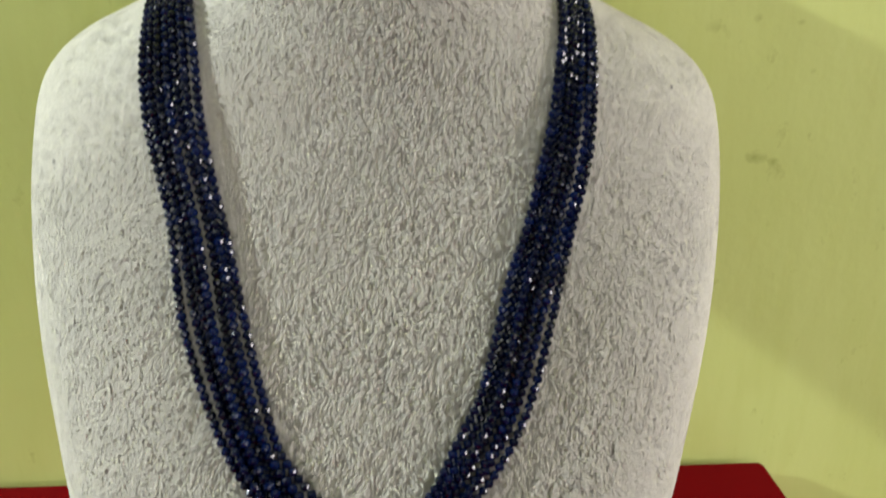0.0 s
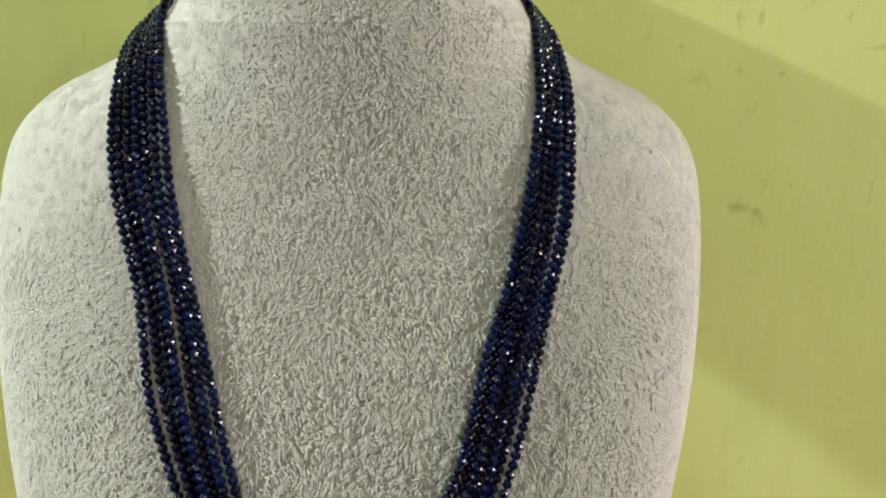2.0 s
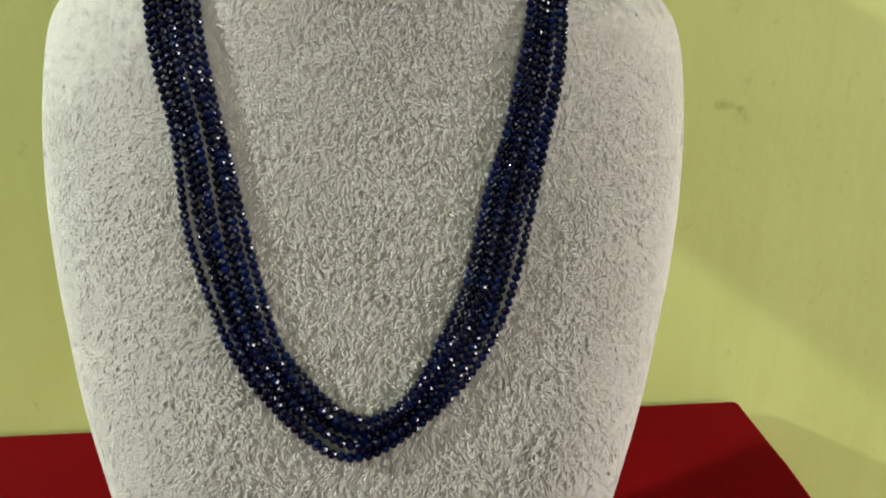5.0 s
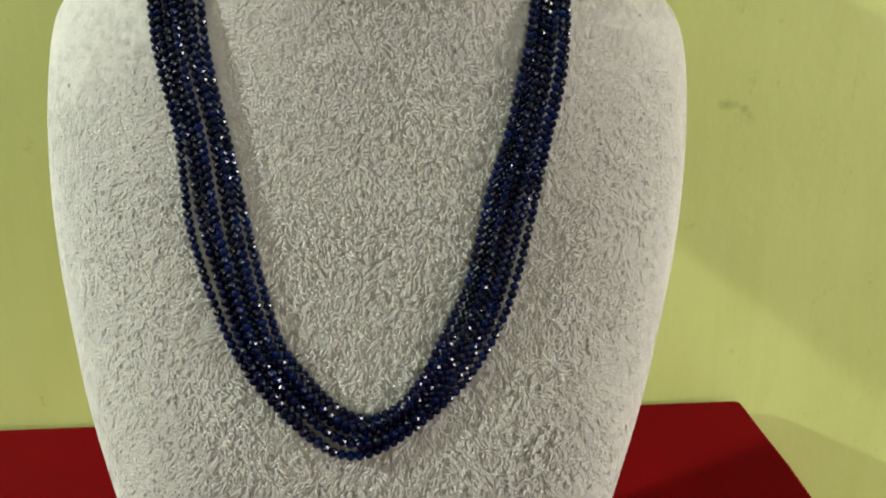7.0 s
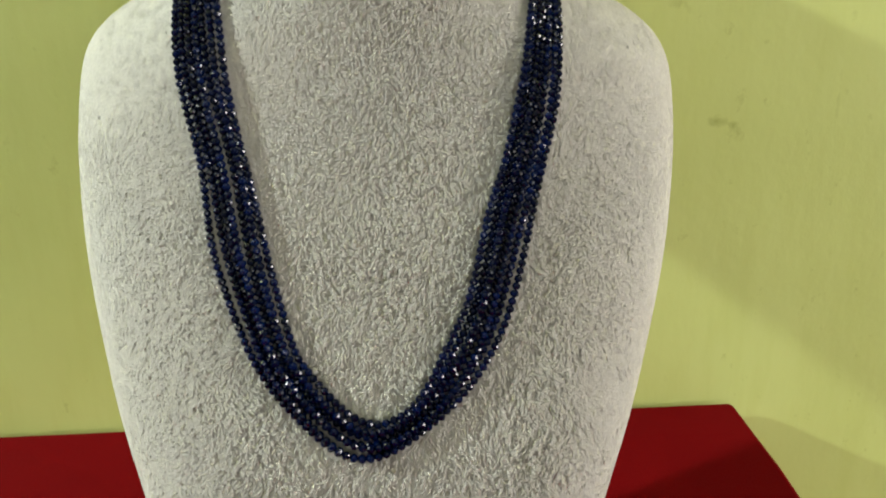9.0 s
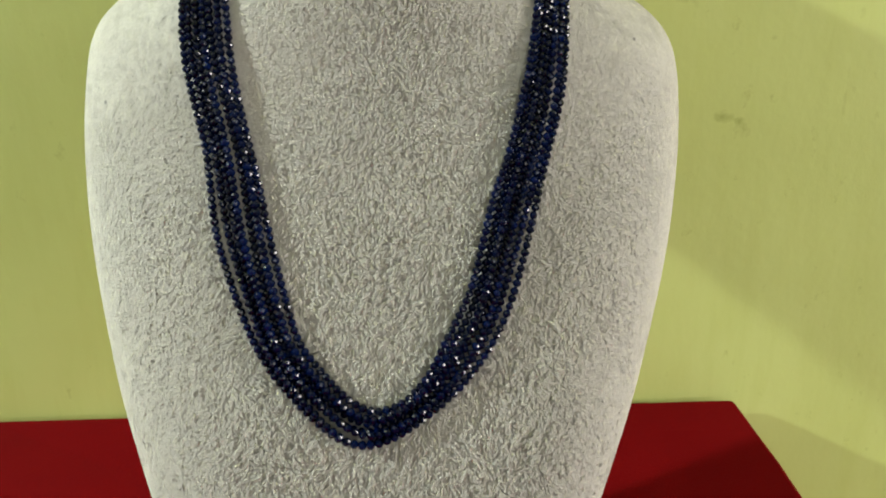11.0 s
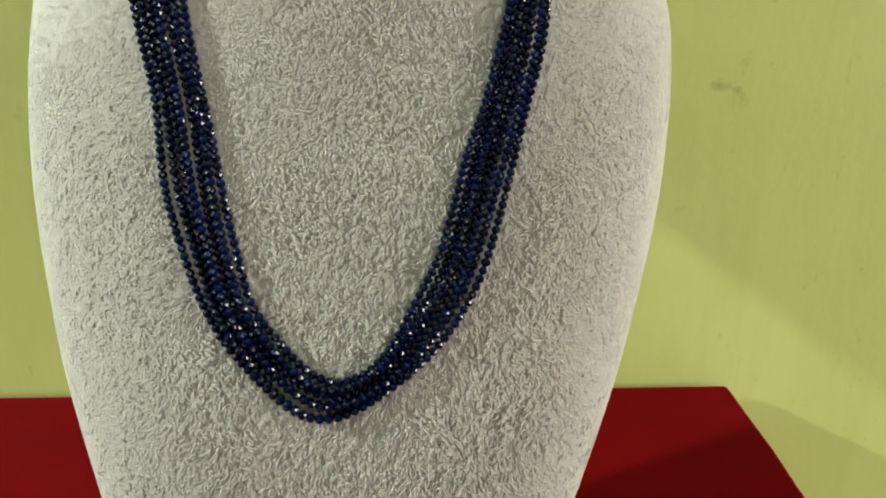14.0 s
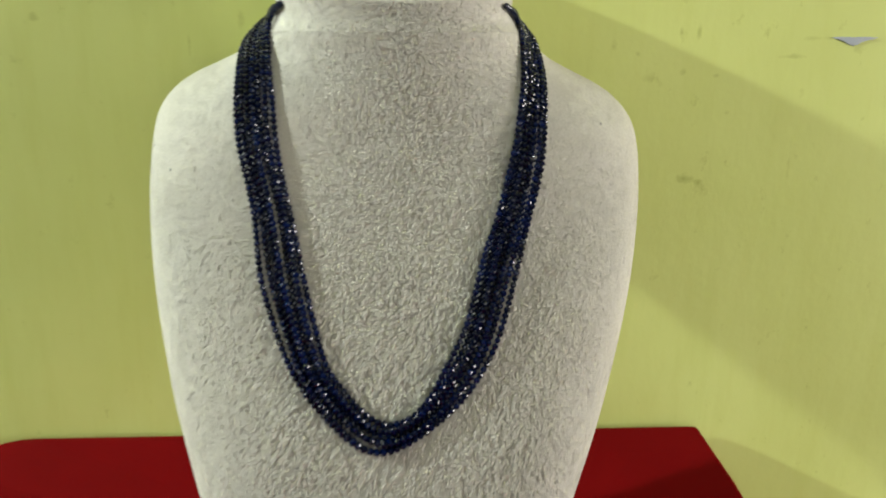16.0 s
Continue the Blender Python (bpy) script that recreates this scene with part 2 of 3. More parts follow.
def tablecloth():
    bm = bmesh.new()
    rings = []
    for inset, z in ((0.003, 0.0), (0.0015, -0.0004), (0.0004, -0.0013), (0.0, -0.003), (0.0, -0.009), (0.0, -0.05), (-0.002, -0.16), (-0.0012, -0.28)):
        # the right side bows, and the back edge rides up the wall a little
        ring = []
        for x, y in table_outline(inset, 0.04, 0.004):
            d = min(max(0.16 - y, 0.0), 0.25)
            bow = 0.0007 - 0.17 * d * d + (0.0021 * math.sin(math.pi * d / 0.11) if d < 0.11 else 0.0)
            ring.append(bm.verts.new((x + bow * (x > 0), min(y, WALL_Y - 0.001), z + 0.0028 * (y > 0.14))))
        rings.append(ring)
    bm.faces.new(rings[0])
    for a, b in zip(rings, rings[1:]):
        for i in range(len(a)):
            j = (i + 1) % len(a)
            bm.faces.new((a[j], a[i], b[i], b[j]))
    bmesh.ops.triangulate(bm, faces=[f for f in bm.faces if len(f.verts) > 4])
    bmesh.ops.recalc_face_normals(bm, faces=bm.faces)
    ob = part("tablecloth", bm, M_RED, smooth=False)
    for p in ob.data.polygons:
        p.use_smooth = abs(p.normal.z) < 0.999
    return tagged(ob, "dark red felt cloth draped over the display table", "tablecloth")


tablecloth()


def display_table():
    table = tagged(new("display_table"), "small wooden table hidden under a red cloth", "table")
    table.location = (0, 0, FLOOR_Z)
    top = box(bmesh.new(), TX0 + 0.03, TX1 - 0.014, TY0 + 0.02, TY1 - 0.014, 0.715, 0.738)
    part("tabletop", top, M_WOOD, table)
    for x in (TX0 + 0.05, TX1 - 0.06):
        for y in (TY0 + 0.05, TY1 - 0.06):
            part("leg", box(bmesh.new(), x, x + 0.035, y, y + 0.035, 0.0, 0.715), M_WOOD, table)
    return table


display_table()


# ---- the display bust ----
BUST_X, BUST_TILT = -0.0161, 0.041


def smooth_through(knots, z):
    """A smooth curve through (z, value) knots."""
    if z <= knots[0][0]:
        return knots[0][1]
    for i in range(len(knots) - 1):
        (za, a), (zb, b) = knots[i], knots[i + 1]
        if z <= zb:
            def slope(k):
                lo, hi = knots[max(k - 1, 0)], knots[min(k + 1, len(knots) - 1)]
                return (hi[1] - lo[1]) / (hi[0] - lo[0])
            h = zb - za
            s = (z - za) / h
            return ((2 * s**3 - 3 * s**2 + 1) * a + (s**3 - 2 * s**2 + s) * h * slope(i)
                    + (3 * s**2 - 2 * s**3) * b + (s**3 - s**2) * h * slope(i + 1))
    return knots[-1][1]


HALF_WIDTH = [(0.0, 0.0751), (0.04, 0.0846), (0.085, 0.0994), (0.12, 0.1107), (0.16, 0.1215), (0.2, 0.1283), (0.225, 0.1298), (0.24, 0.1288),
              (0.25, 0.1254), (0.258, 0.1185), (0.264, 0.1095), (0.27, 0.0965), (0.277, 0.0825), (0.287, 0.0705), (0.3, 0.0632), (0.318, 0.062), (0.336, 0.062)]
FRONT = [(0.0, -0.066), (0.035, -0.056), (0.068, -0.046), (0.102, -0.035), (0.136, -0.020), (0.17, -0.005), (0.204, 0.0095), (0.238, 0.0195),
         (0.272, 0.0245), (0.306, 0.0275), (0.318, 0.028)]
DEPTH = [(0.0, 0.044), (0.17, 0.044), (0.2, 0.046), (0.238, 0.055), (0.262, 0.062), (0.285, 0.056), (0.318, 0.053)]
# how much of the tilt each height has
TILTED = [(0.0, 0.0), (0.06, 1.0), (0.12, 1.0), (0.205, 1.0), (0.26, 0.7), (0.336, 0.6)]
LEAN = [(0.0, -0.0082), (0.1, -0.0041), (0.2, 0.0), (0.24, 0.0012), (0.268, 0.0004), (0.285, -0.0002), (0.336, -0.0006)]
# how flat the front is across, and how tight it turns at the rims
FLAT = [(0.0, 3.0), (0.12, 3.0), (0.20, 2.8), (0.238, 2.6), (0.262, 2.02), (0.275, 2.05), (0.289, 2.4), (0.336, 2.5)]
BACK = [(0.0, 0.018), (0.1, 0.026), (0.2, 0.036), (0.24, 0.046), (0.262, 0.060), (0.28, 0.070), (0.30, 0.0718), (0.318, 0.0725)]


def bust_local(z, phi):
    """Across u, depth v at height z; phi 0 faces the front, +-90 degrees are the outer edges."""
    w, f, d, k, p = (smooth_through(c, z) for c in (HALF_WIDTH, FRONT, DEPTH, BACK, FLAT))
    s, c = math.sin(phi), math.cos(phi)
    if c >= 0:
        return w * s, f + d * (1 - (1 - abs(s) ** p) ** (1 / p))
    return w * math.copysign(abs(s) ** 0.7, s), f + d + k * abs(c) ** 0.7


def bust_point(z, phi):
    u, v = bust_local(z, phi)
    return Vector((BUST_X + u + smooth_through(LEAN, z), v, max(z - BUST_TILT * u * smooth_through(TILTED, z), 0.0)))


NECK_TOP, NAP = 0.333, 0.0003


def nap_field(width, height, step):
    """Relief of a short combed pile: streaks of noise, each laid along a direction that wanders slowly. Returns a grid of about -1..1."""
    rng = np.random.default_rng(3)
    ny, nx = int(height / step), int(width / step)
    fy, fx = np.meshgrid(np.fft.fftfreq(ny, step), np.fft.rfftfreq(nx, step), indexing="ij")
    grain = np.fft.rfft2(rng.normal(size=(ny, nx)))

    def blurred(spec, along, across, turn):
        c, s = math.cos(turn), math.sin(turn)
        p, q = fx * c + fy * s, -fx * s + fy * c
        out = np.fft.irfft2(spec * np.exp(-2 * math.pi**2 * ((p * along) ** 2 + (q * across) ** 2)), s=(ny, nx))
        return out / out.std()

    wander = blurred(np.fft.rfft2(rng.normal(size=(ny, nx))), 0.0018, 0.0018, 0) * 0.6 \
        + blurred(np.fft.rfft2(rng.normal(size=(ny, nx))), 0.012, 0.012, 0) * 0.35
    turn = math.pi / 2 + np.clip(wander, -1.5, 1.5)
    out, total = np.zeros((ny, nx)), np.zeros((ny, nx))
    for k in range(9):
        at = math.pi * k / 9
        gap = np.abs((turn - at + math.pi / 2) % math.pi - math.pi / 2)
        weight = np.exp(-((gap / 0.26) ** 2))
        out += weight * blurred(grain, 0.0008, 0.0004, at)
        total += weight
    out /= total
    out = 0.8 * out / out.std() + 0.22 * blurred(np.fft.rfft2(rng.normal(size=(ny, nx))), 0.0012, 0.0009, 0)
    return np.tanh(out * 0.9)


def pile(skin, first):
    """Small bent tufts spread evenly over the front of the skin (rows x columns x 3), combed flat towards the rims."""
    A, B, C, D = (q.reshape(-1, 3) for q in (skin[:-1, :-1], skin[:-1, 1:], skin[1:, 1:], skin[1:, :-1]))
    nrm = np.cross(C - A, D - B)
    area = np.linalg.norm(nrm, axis=1) / 2
    nrm /= 2 * area[:, None] + 1e-12
    rng = np.random.default_rng(3)
    count = 205000
    pick = rng.choice(len(A), count, p=area / area.sum())
    s, t = rng.random((count, 1)), rng.random((count, 1))
    P = A[pick] * (1 - s) * (1 - t) + B[pick] * s * (1 - t) + C[pick] * s * t + D[pick] * (1 - s) * t
    N = nrm[pick]
    across = np.interp(P[:, 2], [k[0] for k in HALF_WIDTH], [k[1] for k in HALF_WIDTH])[:, None]
    aside = (P[:, 0:1] - BUST_X) / across
    edge = np.where(aside < 0, np.clip((-aside - 0.44) / 0.54, 0, 1), np.clip((aside - 0.58) / 0.38, 0, 1))
    edge = np.maximum(edge, np.clip((P[:, 2:3] - 0.16) / 0.08, 0, 1) * (0.08 + 1.25 * np.abs(aside - 0.10)))
    edge = np.clip(edge, 0, 1)
    down = np.array([0.0, 0.0, -1.0]) - N * (-N[:, 2:3])
    down /= np.linalg.norm(down, axis=1, keepdims=True) + 1e-9
    side = np.cross(N, down)
    # near tufts lean one way and stand about as tall
    cells = np.floor(np.stack([P[:, 0], P[:, 1] * 0.8, P[:, 2]], 1) / 0.0026 + 0.35 * np.sin(P[:, [2, 0, 0]] * 900)).astype(np.int64)
    key = (cells[:, 0] * 73856093) ^ (cells[:, 1] * 19349663) ^ (cells[:, 2] * 83492791)
    lot = np.random.default_rng(8).random((4096, 3))[np.abs(key) % 4096]
    swirl = 0.35 * np.sin(P[:, 0] * 95 + 2.0 * np.sin(P[:, 2] * 70)) + 0.35 * np.sin(P[:, 2] * 120 + 1.7 * np.sin(P[:, 0] * 90))
    ang = (swirl + (lot[:, 0] - 0.5) * 1.4 + rng.normal(0, 0.45, count))[:, None]
    T = down * np.cos(ang) + side * np.sin(ang)
    S = np.cross(N, T)
    length = 0.0020 * (1 - 0.3 * edge) * (0.7 + 0.6 * lot[:, 1:2]) * rng.uniform(0.75, 1.25, (count, 1))
    wide = 0.00037 * rng.uniform(0.75, 1.3, (count, 1))
    lift = (0.48 + 0.65 * lot[:, 2:3]) * rng.uniform(0.8, 1.2, (count, 1)) * (1 - 0.97 * edge)
    base, mid = P - N * 0.0003, P + T * length * 0.4 + N * length * lift * 0.75
    tip = P + T * length + N * length * lift * 0.8
    up = (N * 0.7 - T * 0.5) * (1 - 0.9 * edge)
    pts = np.stack([base - S * wide, base + S * wide, base + up * wide * 1.5,
                    mid - S * wide * 0.95, mid + S * wide * 0.95, mid + up * wide * 1.3, tip], 1).reshape(-1, 3)
    starts = first + 7 * np.arange(count)
    sides = (starts[:, None, None] + np.array([(0, 1, 4, 3), (1, 2, 5, 4), (2, 0, 3, 5)])[None]).reshape(-1, 4)
    tips = (starts[:, None, None] + np.array([(3, 4, 6), (4, 5, 6), (5, 3, 6)])[None]).reshape(-1, 3)
    # fibres catch light partly as the cloth under them does, wholly where they lie flat
    own = np.stack([-S, S, up, -S, S, up, N * 0.6 + T * 0.6], 1)
    own /= np.linalg.norm(own, axis=2, keepdims=True) + 1e-9
    flat = np.clip(0.55 + 0.55 * edge, 0, 1)[:, None]
    bent = own * (1 - flat) + N[:, None] * flat
    bent /= np.linalg.norm(bent, axis=2, keepdims=True) + 1e-9
    return pts, sides, tips, bent.reshape(-1, 3)


def display_bust():
    rows, front, rear = 420, 380, 60
    zs = np.linspace(0.0, NECK_TOP, rows)
    phis = np.radians(np.concatenate([np.linspace(-102, 102, front), np.linspace(102, 258, rear + 2)[1:-1]]))
    cols = len(phis)
    w, f, d, k, lean, p, tilted = (np.array([smooth_through(c, z) for z in zs])[:, None]
                                for c in (HALF_WIDTH, FRONT, DEPTH, BACK, LEAN, FLAT, TILTED))
    s, c = np.sin(phis)[None], np.cos(phis)[None]
    u = np.where(c >= 0, w * s, w * np.sign(s) * np.abs(s) ** 0.7)
    v = np.where(c >= 0, f + d * (1 - np.clip(1 - np.abs(s) ** p, 0, 1) ** (1 / p)), f + d + k * np.abs(c) ** 0.7)
    Z = zs[:, None] + 0 * u
    V = np.stack([BUST_X + u + lean, v, np.maximum(Z - BUST_TILT * u * tilted, 0.0)], -1)
    # the top of the neck is cut aslant, lower at the throat
    rise = np.clip((V[..., 2] - 0.288) / (NECK_TOP - 0.288), 0, 1)
    V[..., 2] += rise * (0.3015 + 0.3 * (V[..., 1] - 0.028) - NECK_TOP)
    # outward normals, then the pile's relief along them
    du = np.roll(V, -1, 1) - np.roll(V, 1, 1)
    dz = np.gradient(V, axis=0)
    N = np.cross(du, dz)
    N /= np.linalg.norm(N, axis=2, keepdims=True) + 1e-12
    seg = np.linalg.norm(np.diff(V, axis=1), axis=2)
    arc = np.concatenate([np.zeros((rows, 1)), np.cumsum(seg, 1)], 1)
    arc = arc - arc[:, front // 2][:, None]
    climb = np.concatenate([[0], np.cumsum(np.linalg.norm(np.diff(V[:, front // 2], axis=0), axis=1))])[:, None] + 0 * arc
    step = 0.0003
    field = nap_field(0.70, 0.40, step)
    iy, ix = climb / step, (arc + 0.35) / step % (field.shape[1] - 2)
    y0, x0 = iy.astype(int) % (field.shape[0] - 1), ix.astype(int)
    ty, tx = iy - np.floor(iy), ix - np.floor(ix)
    h = (field[y0, x0] * (1 - tx) + field[y0, x0 + 1] * tx) * (1 - ty) + (field[y0 + 1, x0] * (1 - tx) + field[y0 + 1, x0 + 1] * tx) * ty
    # the pile is combed flat towards the rims and round the neck
    flat = np.clip((np.abs(s) + 0 * u - 0.50) / 0.40, 0, 1)
    deep = NAP * (1 - 0.62 * flat) * np.clip(Z / 0.01, 0, 1)
    smooth_skin = V.copy()
    V = V + N * (deep * h)[..., None]
    verts = V.reshape(-1, 3)
    # rounded top of the neck
    rim, mid = V[-1], np.array([BUST_X, 0.081, 0.0])
    caps = [np.stack([mid[0] + (rim[:, 0] - mid[0]) * q, mid[1] + (rim[:, 1] - mid[1]) * q, rim[:, 2] + up], 1)
            for q, up in ((0.985, 0.002), (0.95, 0.0035), (0.7, 0.0045), (0.4, 0.005))]
    verts = np.concatenate([verts] + caps)
    i, j = np.meshgrid(np.arange(rows + 3), np.arange(cols), indexing="ij")
    a, b = i * cols + j, i * cols + (j + 1) % cols
    quads = np.stack([a, b, b + cols, a + cols], -1).reshape(-1, 4)
    last = (rows + 3) * cols
    faces = quads.tolist() + [tuple(range(cols - 1, -1, -1)), tuple(range(last, last + cols))]
    tufts, sides, tips, bent = pile(smooth_skin[:, :front], len(verts))
    me = bpy.data.meshes.new("display_bust")
    me.from_pydata(verts.tolist() + tufts.tolist(), [], faces + sides.tolist() + tips.tolist())
    me.polygons.foreach_set("use_smooth", [True] * len(me.polygons))
    me.materials.append(M_PLUSH)
    me.update()
    skin = np.zeros(len(me.vertices) * 3, np.float32)
    me.vertices.foreach_get("normal", skin)
    me.normals_split_custom_set_from_vertices(np.concatenate([skin.reshape(-1, 3)[:len(verts)], bent]).tolist())
    me.update()
    return tagged(new("display_bust", me), "grey beige plush jewellery display bust on red cloth", "display bust")


display_bust()

# ---- the necklace ----
# over the chest: degrees from the front, height
CHEST_OUT = [(-36.4, 0.2366), (-34.2, 0.2202), (-32.0, 0.2046), (-31.2, 0.1907), (-30.5, 0.1747), (-28.5, 0.1608), (-26.0, 0.1459), (-23.3, 0.1332),
             (-19.2, 0.122), (-13.0, 0.111), (-6.7, 0.1021), (-0.7, 0.1015), (5.1, 0.1058), (11.6, 0.1139), (18.2, 0.1252), (23.2, 0.1421),
             (25.1, 0.1561), (26.5, 0.1705), (28.3, 0.1892), (29.7, 0.204), (31.7, 0.2188), (33.0, 0.2362)]
CHEST_IN = [(-27.0, 0.2374), (-25.2, 0.2209), (-23.2, 0.2061), (-21.6, 0.1917), (-20.2, 0.1755), (-18.8, 0.1612), (-16.8, 0.1462), (-14.9, 0.1354),
            (-11.0, 0.1271), (-6.7, 0.1183), (-1.5, 0.1133), (2.5, 0.1142), (6.5, 0.1183), (10.2, 0.127), (12.7, 0.1379), (15.0, 0.147),
            (16.7, 0.1561), (18.3, 0.1728), (19.7, 0.188), (22.0, 0.2016), (23.6, 0.219), (25.6, 0.2361)]
# from the nape over the shoulders: x, y, z
LEFT_OUT = [(-0.017, 0.1558, 0.300), (-0.060, 0.1485, 0.2985), (-0.080, 0.100, 0.297), (-0.0856, 0.085, 0.2948), (-0.0895, 0.074, 0.2897),
            (-0.0927, 0.064, 0.2842), (-0.0937, 0.054, 0.2782), (-0.0937, 0.044, 0.2705), (-0.0933, 0.0335, 0.2562)]
LEFT_IN = [(-0.017, 0.1558, 0.304), (-0.059, 0.1480, 0.3025), (-0.073, 0.098, 0.3005), (-0.078, 0.068, 0.2942), (-0.0789, 0.058, 0.2898),
           (-0.0784, 0.05, 0.2852), (-0.0774, 0.041, 0.2785), (-0.0769, 0.034, 0.271), (-0.075, 0.0275, 0.2567)]
RIGHT_OUT = [(0.0568, 0.035, 0.2564), (0.0572, 0.043, 0.2661), (0.0568, 0.052, 0.2734), (0.0561, 0.06, 0.2798), (0.055, 0.068, 0.2844),
             (0.0525, 0.076, 0.2887), (0.0509, 0.084, 0.2923), (0.045, 0.102, 0.296), (0.027, 0.1485, 0.2985), (-0.017, 0.1558, 0.300)]
RIGHT_IN = [(0.0439, 0.0288, 0.2541), (0.0461, 0.034, 0.263), (0.0468, 0.042, 0.2734), (0.0469, 0.052, 0.2822), (0.0466, 0.058, 0.2859),
            (0.0465, 0.064, 0.2895), (0.0464, 0.072, 0.2935), (0.039, 0.100, 0.300), (0.026, 0.1480, 0.3025), (-0.017, 0.1558, 0.304)]
# how far each strand keeps from the outer rail towards the inner one, at nine stations from the nape over the front and back to it
STATIONS = (0, 9, 13, 17, 21, 25, 28, 32, 40)
SPREAD = [(0.0, 0.0, 0.0, 0.0, 0.12, 0.40, 0.36, 0.34, 0.3),
          (0.17, 0.16, 0.23, 0.20, 0.02, 0.0, 0.02, 0.0, 0.0),
          (0.34, 0.33, 0.38, 0.32, 0.44, 0.54, 0.52, 0.50, 0.5),
          (0.5, 0.50, 0.53, 0.46, 0.28, 0.22, 0.15, 0.17, 0.2),
          (0.66, 0.67, 0.68, 0.62, 0.62, 0.66, 0.67, 0.67, 0.7),
          (0.83, 0.84, 0.84, 0.80, 0.79, 0.80, 0.84, 0.84, 0.8),
          (1.0, 1.00, 1.00, 1.00, 1.00, 1.00, 1.00, 1.00, 1.0)]
# height of each strand above the one lying on the plush, in bead widths, at the same stations
STACK = [(0.3, 0.0, 0.0, 0.1, 0.0, 0.6, 0.2, 0.1, 0.4),
         (0.2, 0.1, 0.1, 0.8, 0.6, 0.5, 0.5, 0.4, 0.2),
         (0.6, 0.2, 0.0, 0.0, 0.1, 0.1, 0.0, 0.0, 0.3),
         (0.1, 0.3, 0.6, 0.9, 0.8, 0.2, 0.5, 0.6, 0.1),
         (0.5, 0.1, 0.1, 0.1, 0.1, 0.9, 0.6, 0.1, 0.6),
         (0.2, 0.2, 0.5, 0.7, 0.8, 0.2, 0.1, 0.1, 0.3),
         (0.4, 0.1, 0.2, 0.4, 0.6, 0.7, 0.6, 0.5, 0.2)]
BEAD_R, BEAD_PITCH = 0.00172, 0.00302


def bead_mesh_data(radius, length):
    """A cut rondelle: eight-sided, with a zigzag girdle and flat ends; its hole runs along z."""
    rings = [(-0.50, 0.32, 0.0), (-0.33, 0.76, 0.5), (0.0, 1.0, 0.0), (0.33, 0.76, 0.5), (0.50, 0.32, 0.0)]
    n = 8
    verts = [(radius * r * math.cos(2 * math.pi * (k + o) / n), radius * r * math.sin(2 * math.pi * (k + o) / n), length * h)
             for h, r, o in rings for k in range(n)]
    faces = [tuple(reversed(range(n))), tuple(range(4 * n, 5 * n))]
    for a in range(4):
        for k in range(n):
            lo, hi = a * n, (a + 1) * n
            k2 = (k + 1) % n
            if rings[a][2] == 0.0:
                faces += [(lo + k, lo + k2, hi + k), (lo + k2, hi + k2, hi + k)]
            else:
                faces += [(lo + k, hi + k2, hi + k), (lo + k, lo + k2, hi + k2)]
    return verts, faces


def rail(left, chest, right):
    """Points and outward normals from the nape over the left shoulder, the chest and the right shoulder."""
    pts, out = [], []
    for p in left:
        pts.append(Vector(p))
    for phi, z in chest:
        a = radians(phi)
        n = (bust_point(z, a + 0.01) - bust_point(z, a - 0.01)).cross(bust_point(z + 4e-4, a) - bust_point(z - 4e-4, a)).normalized()
        pts.append(bust_point(z, a) + n * 0.0024)
        out.append(n)
    for p in right:
        pts.append(Vector(p))
    def away(p):
        return Vector((p[0] - BUST_X, p[1] - 0.082, 0.035)).normalized()
    return pts, [away(p) for p in left] + out + [away(p) for p in right]


def glide(points, s):
    """A smooth curve through points, s counting them."""
    i = max(0, min(len(points) - 2, int(s)))
    p0, p1, p2, p3 = (points[max(0, min(len(points) - 1, i + k))] for k in (-1, 0, 1, 2))
    t = s - i
    return 0.5 * (2 * p1 + (p2 - p0) * t + (2 * p0 - 5 * p1 + 4 * p2 - p3) * t * t + (3 * p1 - p0 - 3 * p2 + p3) * t**3)


def clear_of_bust(x, y, z):
    """The point, brought forward where a bead there would sink into the front of the bust."""
    u = x - BUST_X - smooth_through(LEAN, z)
    height = z + BUST_TILT * u * smooth_through(TILTED, z)
    w, f, d, p = (smooth_through(c, height) for c in (HALF_WIDTH, FRONT, DEPTH, FLAT))
    if abs(u) >= w or y > f + d + 0.004:
        return x, y, z
    return x, min(y, f + d * (1 - (1 - (abs(u) / w) ** p) ** (1 / p)) - 0.0021), z


def strand_path(i, samples=1100):
    rng = random.Random(40 + i)
    waves = [(rng.uniform(0.5, 1.4), rng.uniform(0, 6.3)) for _ in range(3)]
    spread, stack = list(zip(STATIONS, SPREAD[i])), list(zip(STATIONS, STACK[i]))
    outer, lift = rail(LEFT_OUT, CHEST_OUT, RIGHT_OUT)
    inner, _ = rail(LEFT_IN, CHEST_IN, RIGHT_IN)
    out = []
    for k in range(samples):
        s = 40 * k / (samples - 1)
        f = smooth_through(spread, s) + 0.010 * sum(math.sin(a * s + b) for a, b in waves)
        f = max(-0.03, min(1.03, f))
        p = glide(outer, s).lerp(glide(inner, s), f)
        out.append(p + glide(lift, s).normalized() * (0.0004 * math.sin(math.pi * f) + 2 * BEAD_R * 0.95 * max(0.0, smooth_through(stack, s))))
    flow = np.array(out)
    for turn in range(220):
        flow[1:-1] = (flow[:-2] + 2 * flow[1:-1] + flow[2:]) / 4
        # never inside the plush
        if turn % 40 == 39:
            for k in range(samples):
                flow[k] = clear_of_bust(*flow[k])
    return [Vector(clear_of_bust(*p)) for p in flow]


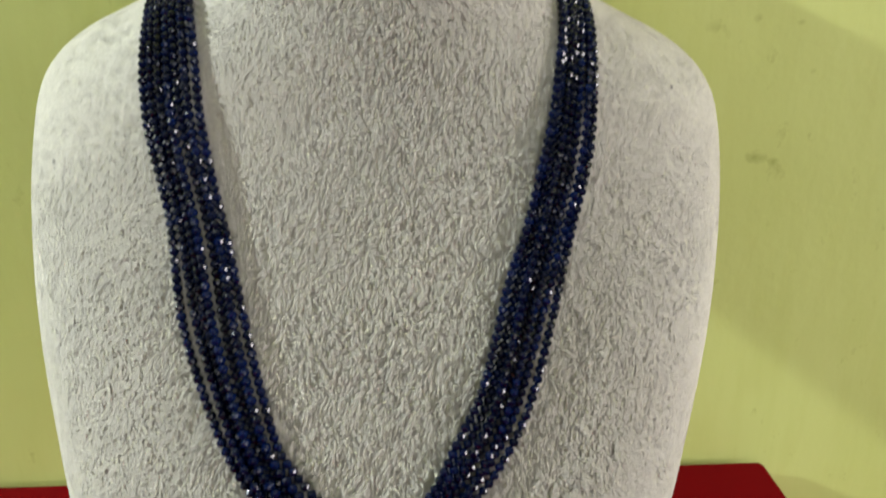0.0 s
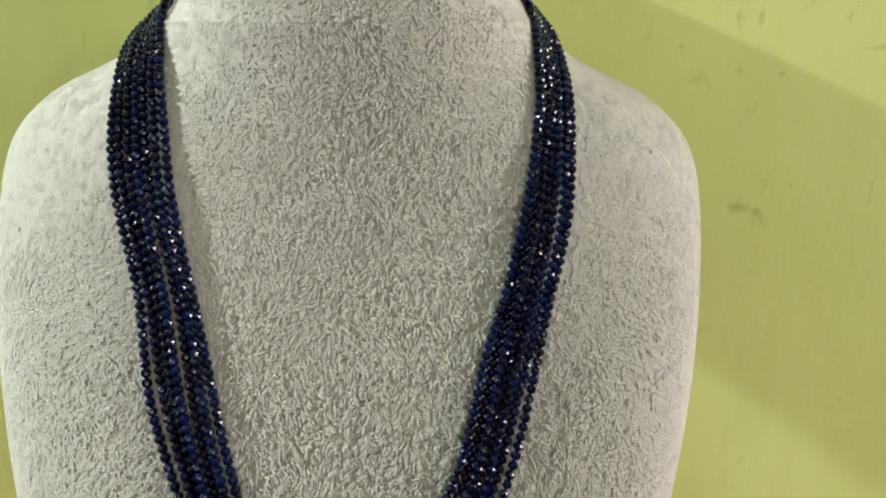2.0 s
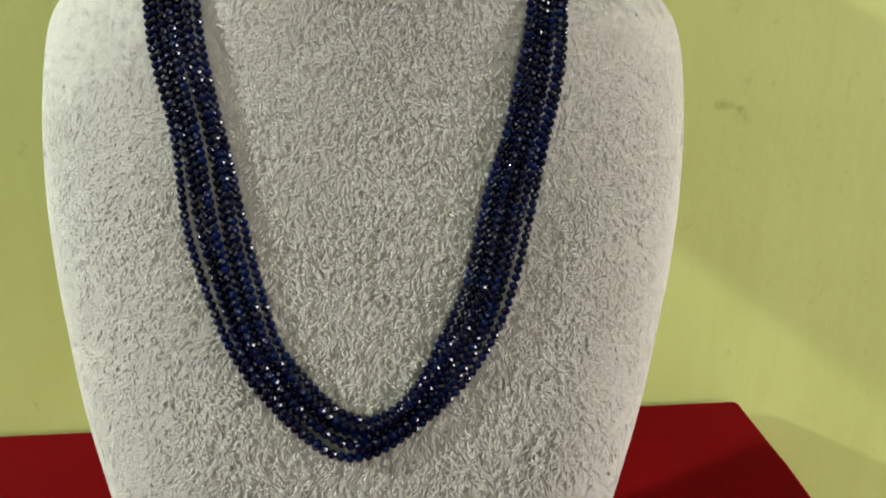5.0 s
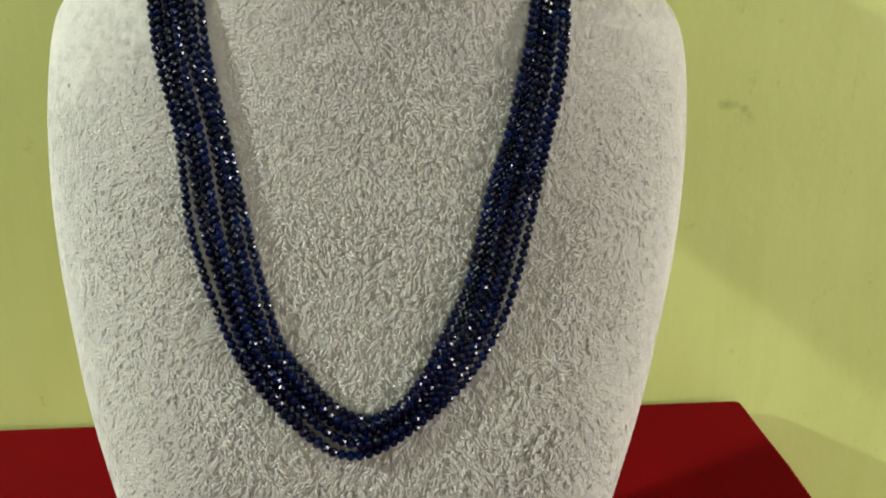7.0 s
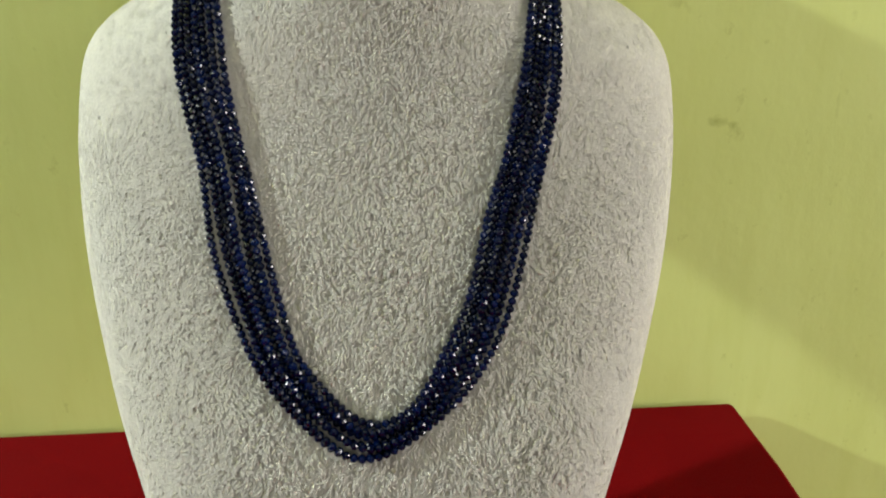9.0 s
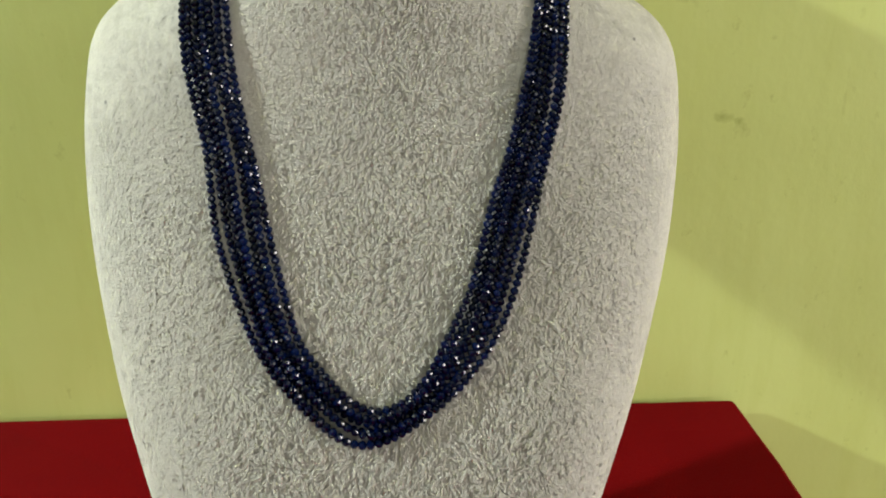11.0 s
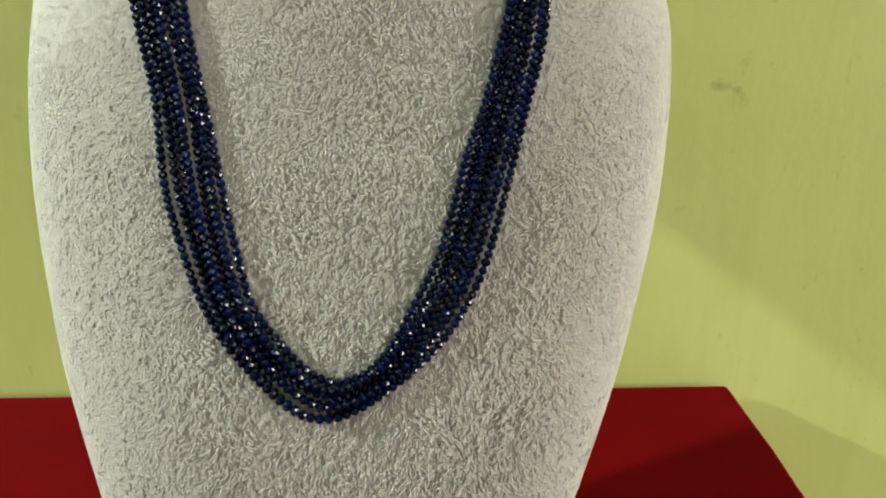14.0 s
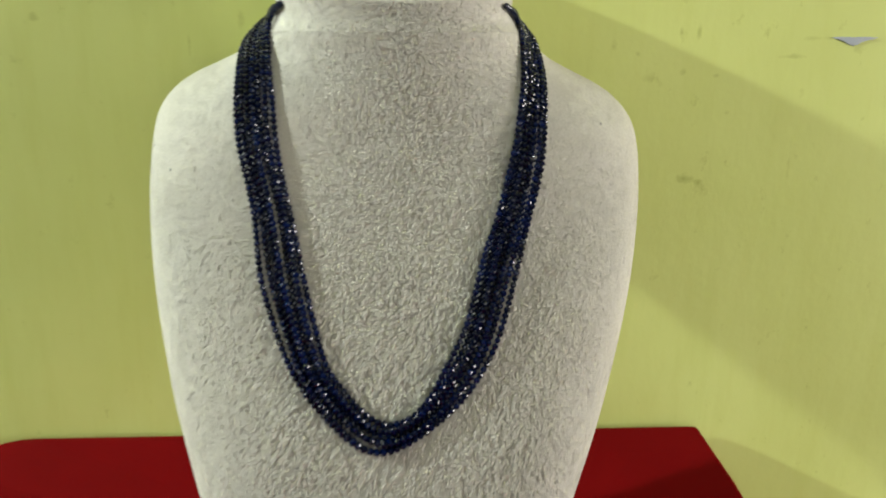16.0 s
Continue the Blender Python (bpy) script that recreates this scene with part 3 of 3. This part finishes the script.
def thread_mesh(pts, radius=0.00035):
    bm = bmesh.new()
    last = None
    for k in range(0, len(pts), 4):
        t = (pts[min(k + 1, len(pts) - 1)] - pts[max(k - 1, 0)]).normalized()
        a = t.cross(Vector((0.3, 1, 0.2))).normalized()
        b = t.cross(a)
        ring = [bm.verts.new(pts[k] + (a * math.cos(q) + b * math.sin(q)) * radius) for q in (0, 1.571, 3.142, 4.712)]
        if last:
            for j in range(4):
                bm.faces.new((last[j], last[(j + 1) % 4], ring[(j + 1) % 4], ring[j]))
        last = ring
    return bm


def necklace():
    owner = tagged(new("necklace"), "seven strand necklace of dark sapphire blue faceted beads", "necklace")
    owner.location = (BUST_X, 0.05, 0.29)
    home = Matrix.Translation(-owner.location)
    verts, faces = bead_mesh_data(BEAD_R, BEAD_PITCH * 0.98)
    shared = bpy.data.meshes.new("bead")
    shared.from_pydata(verts, [], faces)
    shared.materials.append(M_BEAD)
    V = np.array(verts)
    rng = random.Random(11)
    for i in range(len(SPREAD)):
        pts = strand_path(i)
        strand = part("strand", thread_mesh([home @ p for p in pts]), M_THREAD, owner, "dark thread strung with blue beads")
        run = [0.0]
        for a, b in zip(pts, pts[1:]):
            run.append(run[-1] + (b - a).length)
        d, k = BEAD_PITCH * 0.5, 0
        many_v, many_f = [], []
        while d < run[-1] - BEAD_PITCH * 0.5:
            while run[k + 1] < d:
                k += 1
            p = pts[k].lerp(pts[k + 1], (d - run[k]) / (run[k + 1] - run[k]))
            t = (pts[min(k + 3, len(pts) - 1)] - pts[max(k - 2, 0)]).normalized()
            size = rng.uniform(0.94, 1.05)
            turn = t.to_track_quat("Z", "Y").to_matrix().to_4x4() @ pose(0, 0, 0, rng.uniform(-7, 7), rng.uniform(-7, 7), rng.uniform(0, 90))
            m = home @ Matrix.Translation(p) @ turn @ Matrix.Diagonal((size, size, 1, 1))
            if p.z < 0.135:
                bead = new("bead", shared)
                bead.parent = strand
                bead.matrix_local = m
            else:
                M = np.array(m)
                o = len(many_v)
                many_v += (V @ M[:3, :3].T + M[:3, 3]).tolist()
                many_f += [tuple(o + q for q in f) for f in faces]
            d += BEAD_PITCH * rng.uniform(0.97, 1.04)
        me = bpy.data.meshes.new("bead_run")
        me.from_pydata(many_v, [], many_f)
        me.materials.append(M_BEAD)
        rest = new("bead_run", me)
        rest.parent = strand
        tagged(rest, "run of small faceted blue beads", kind="stuff")


necklace()
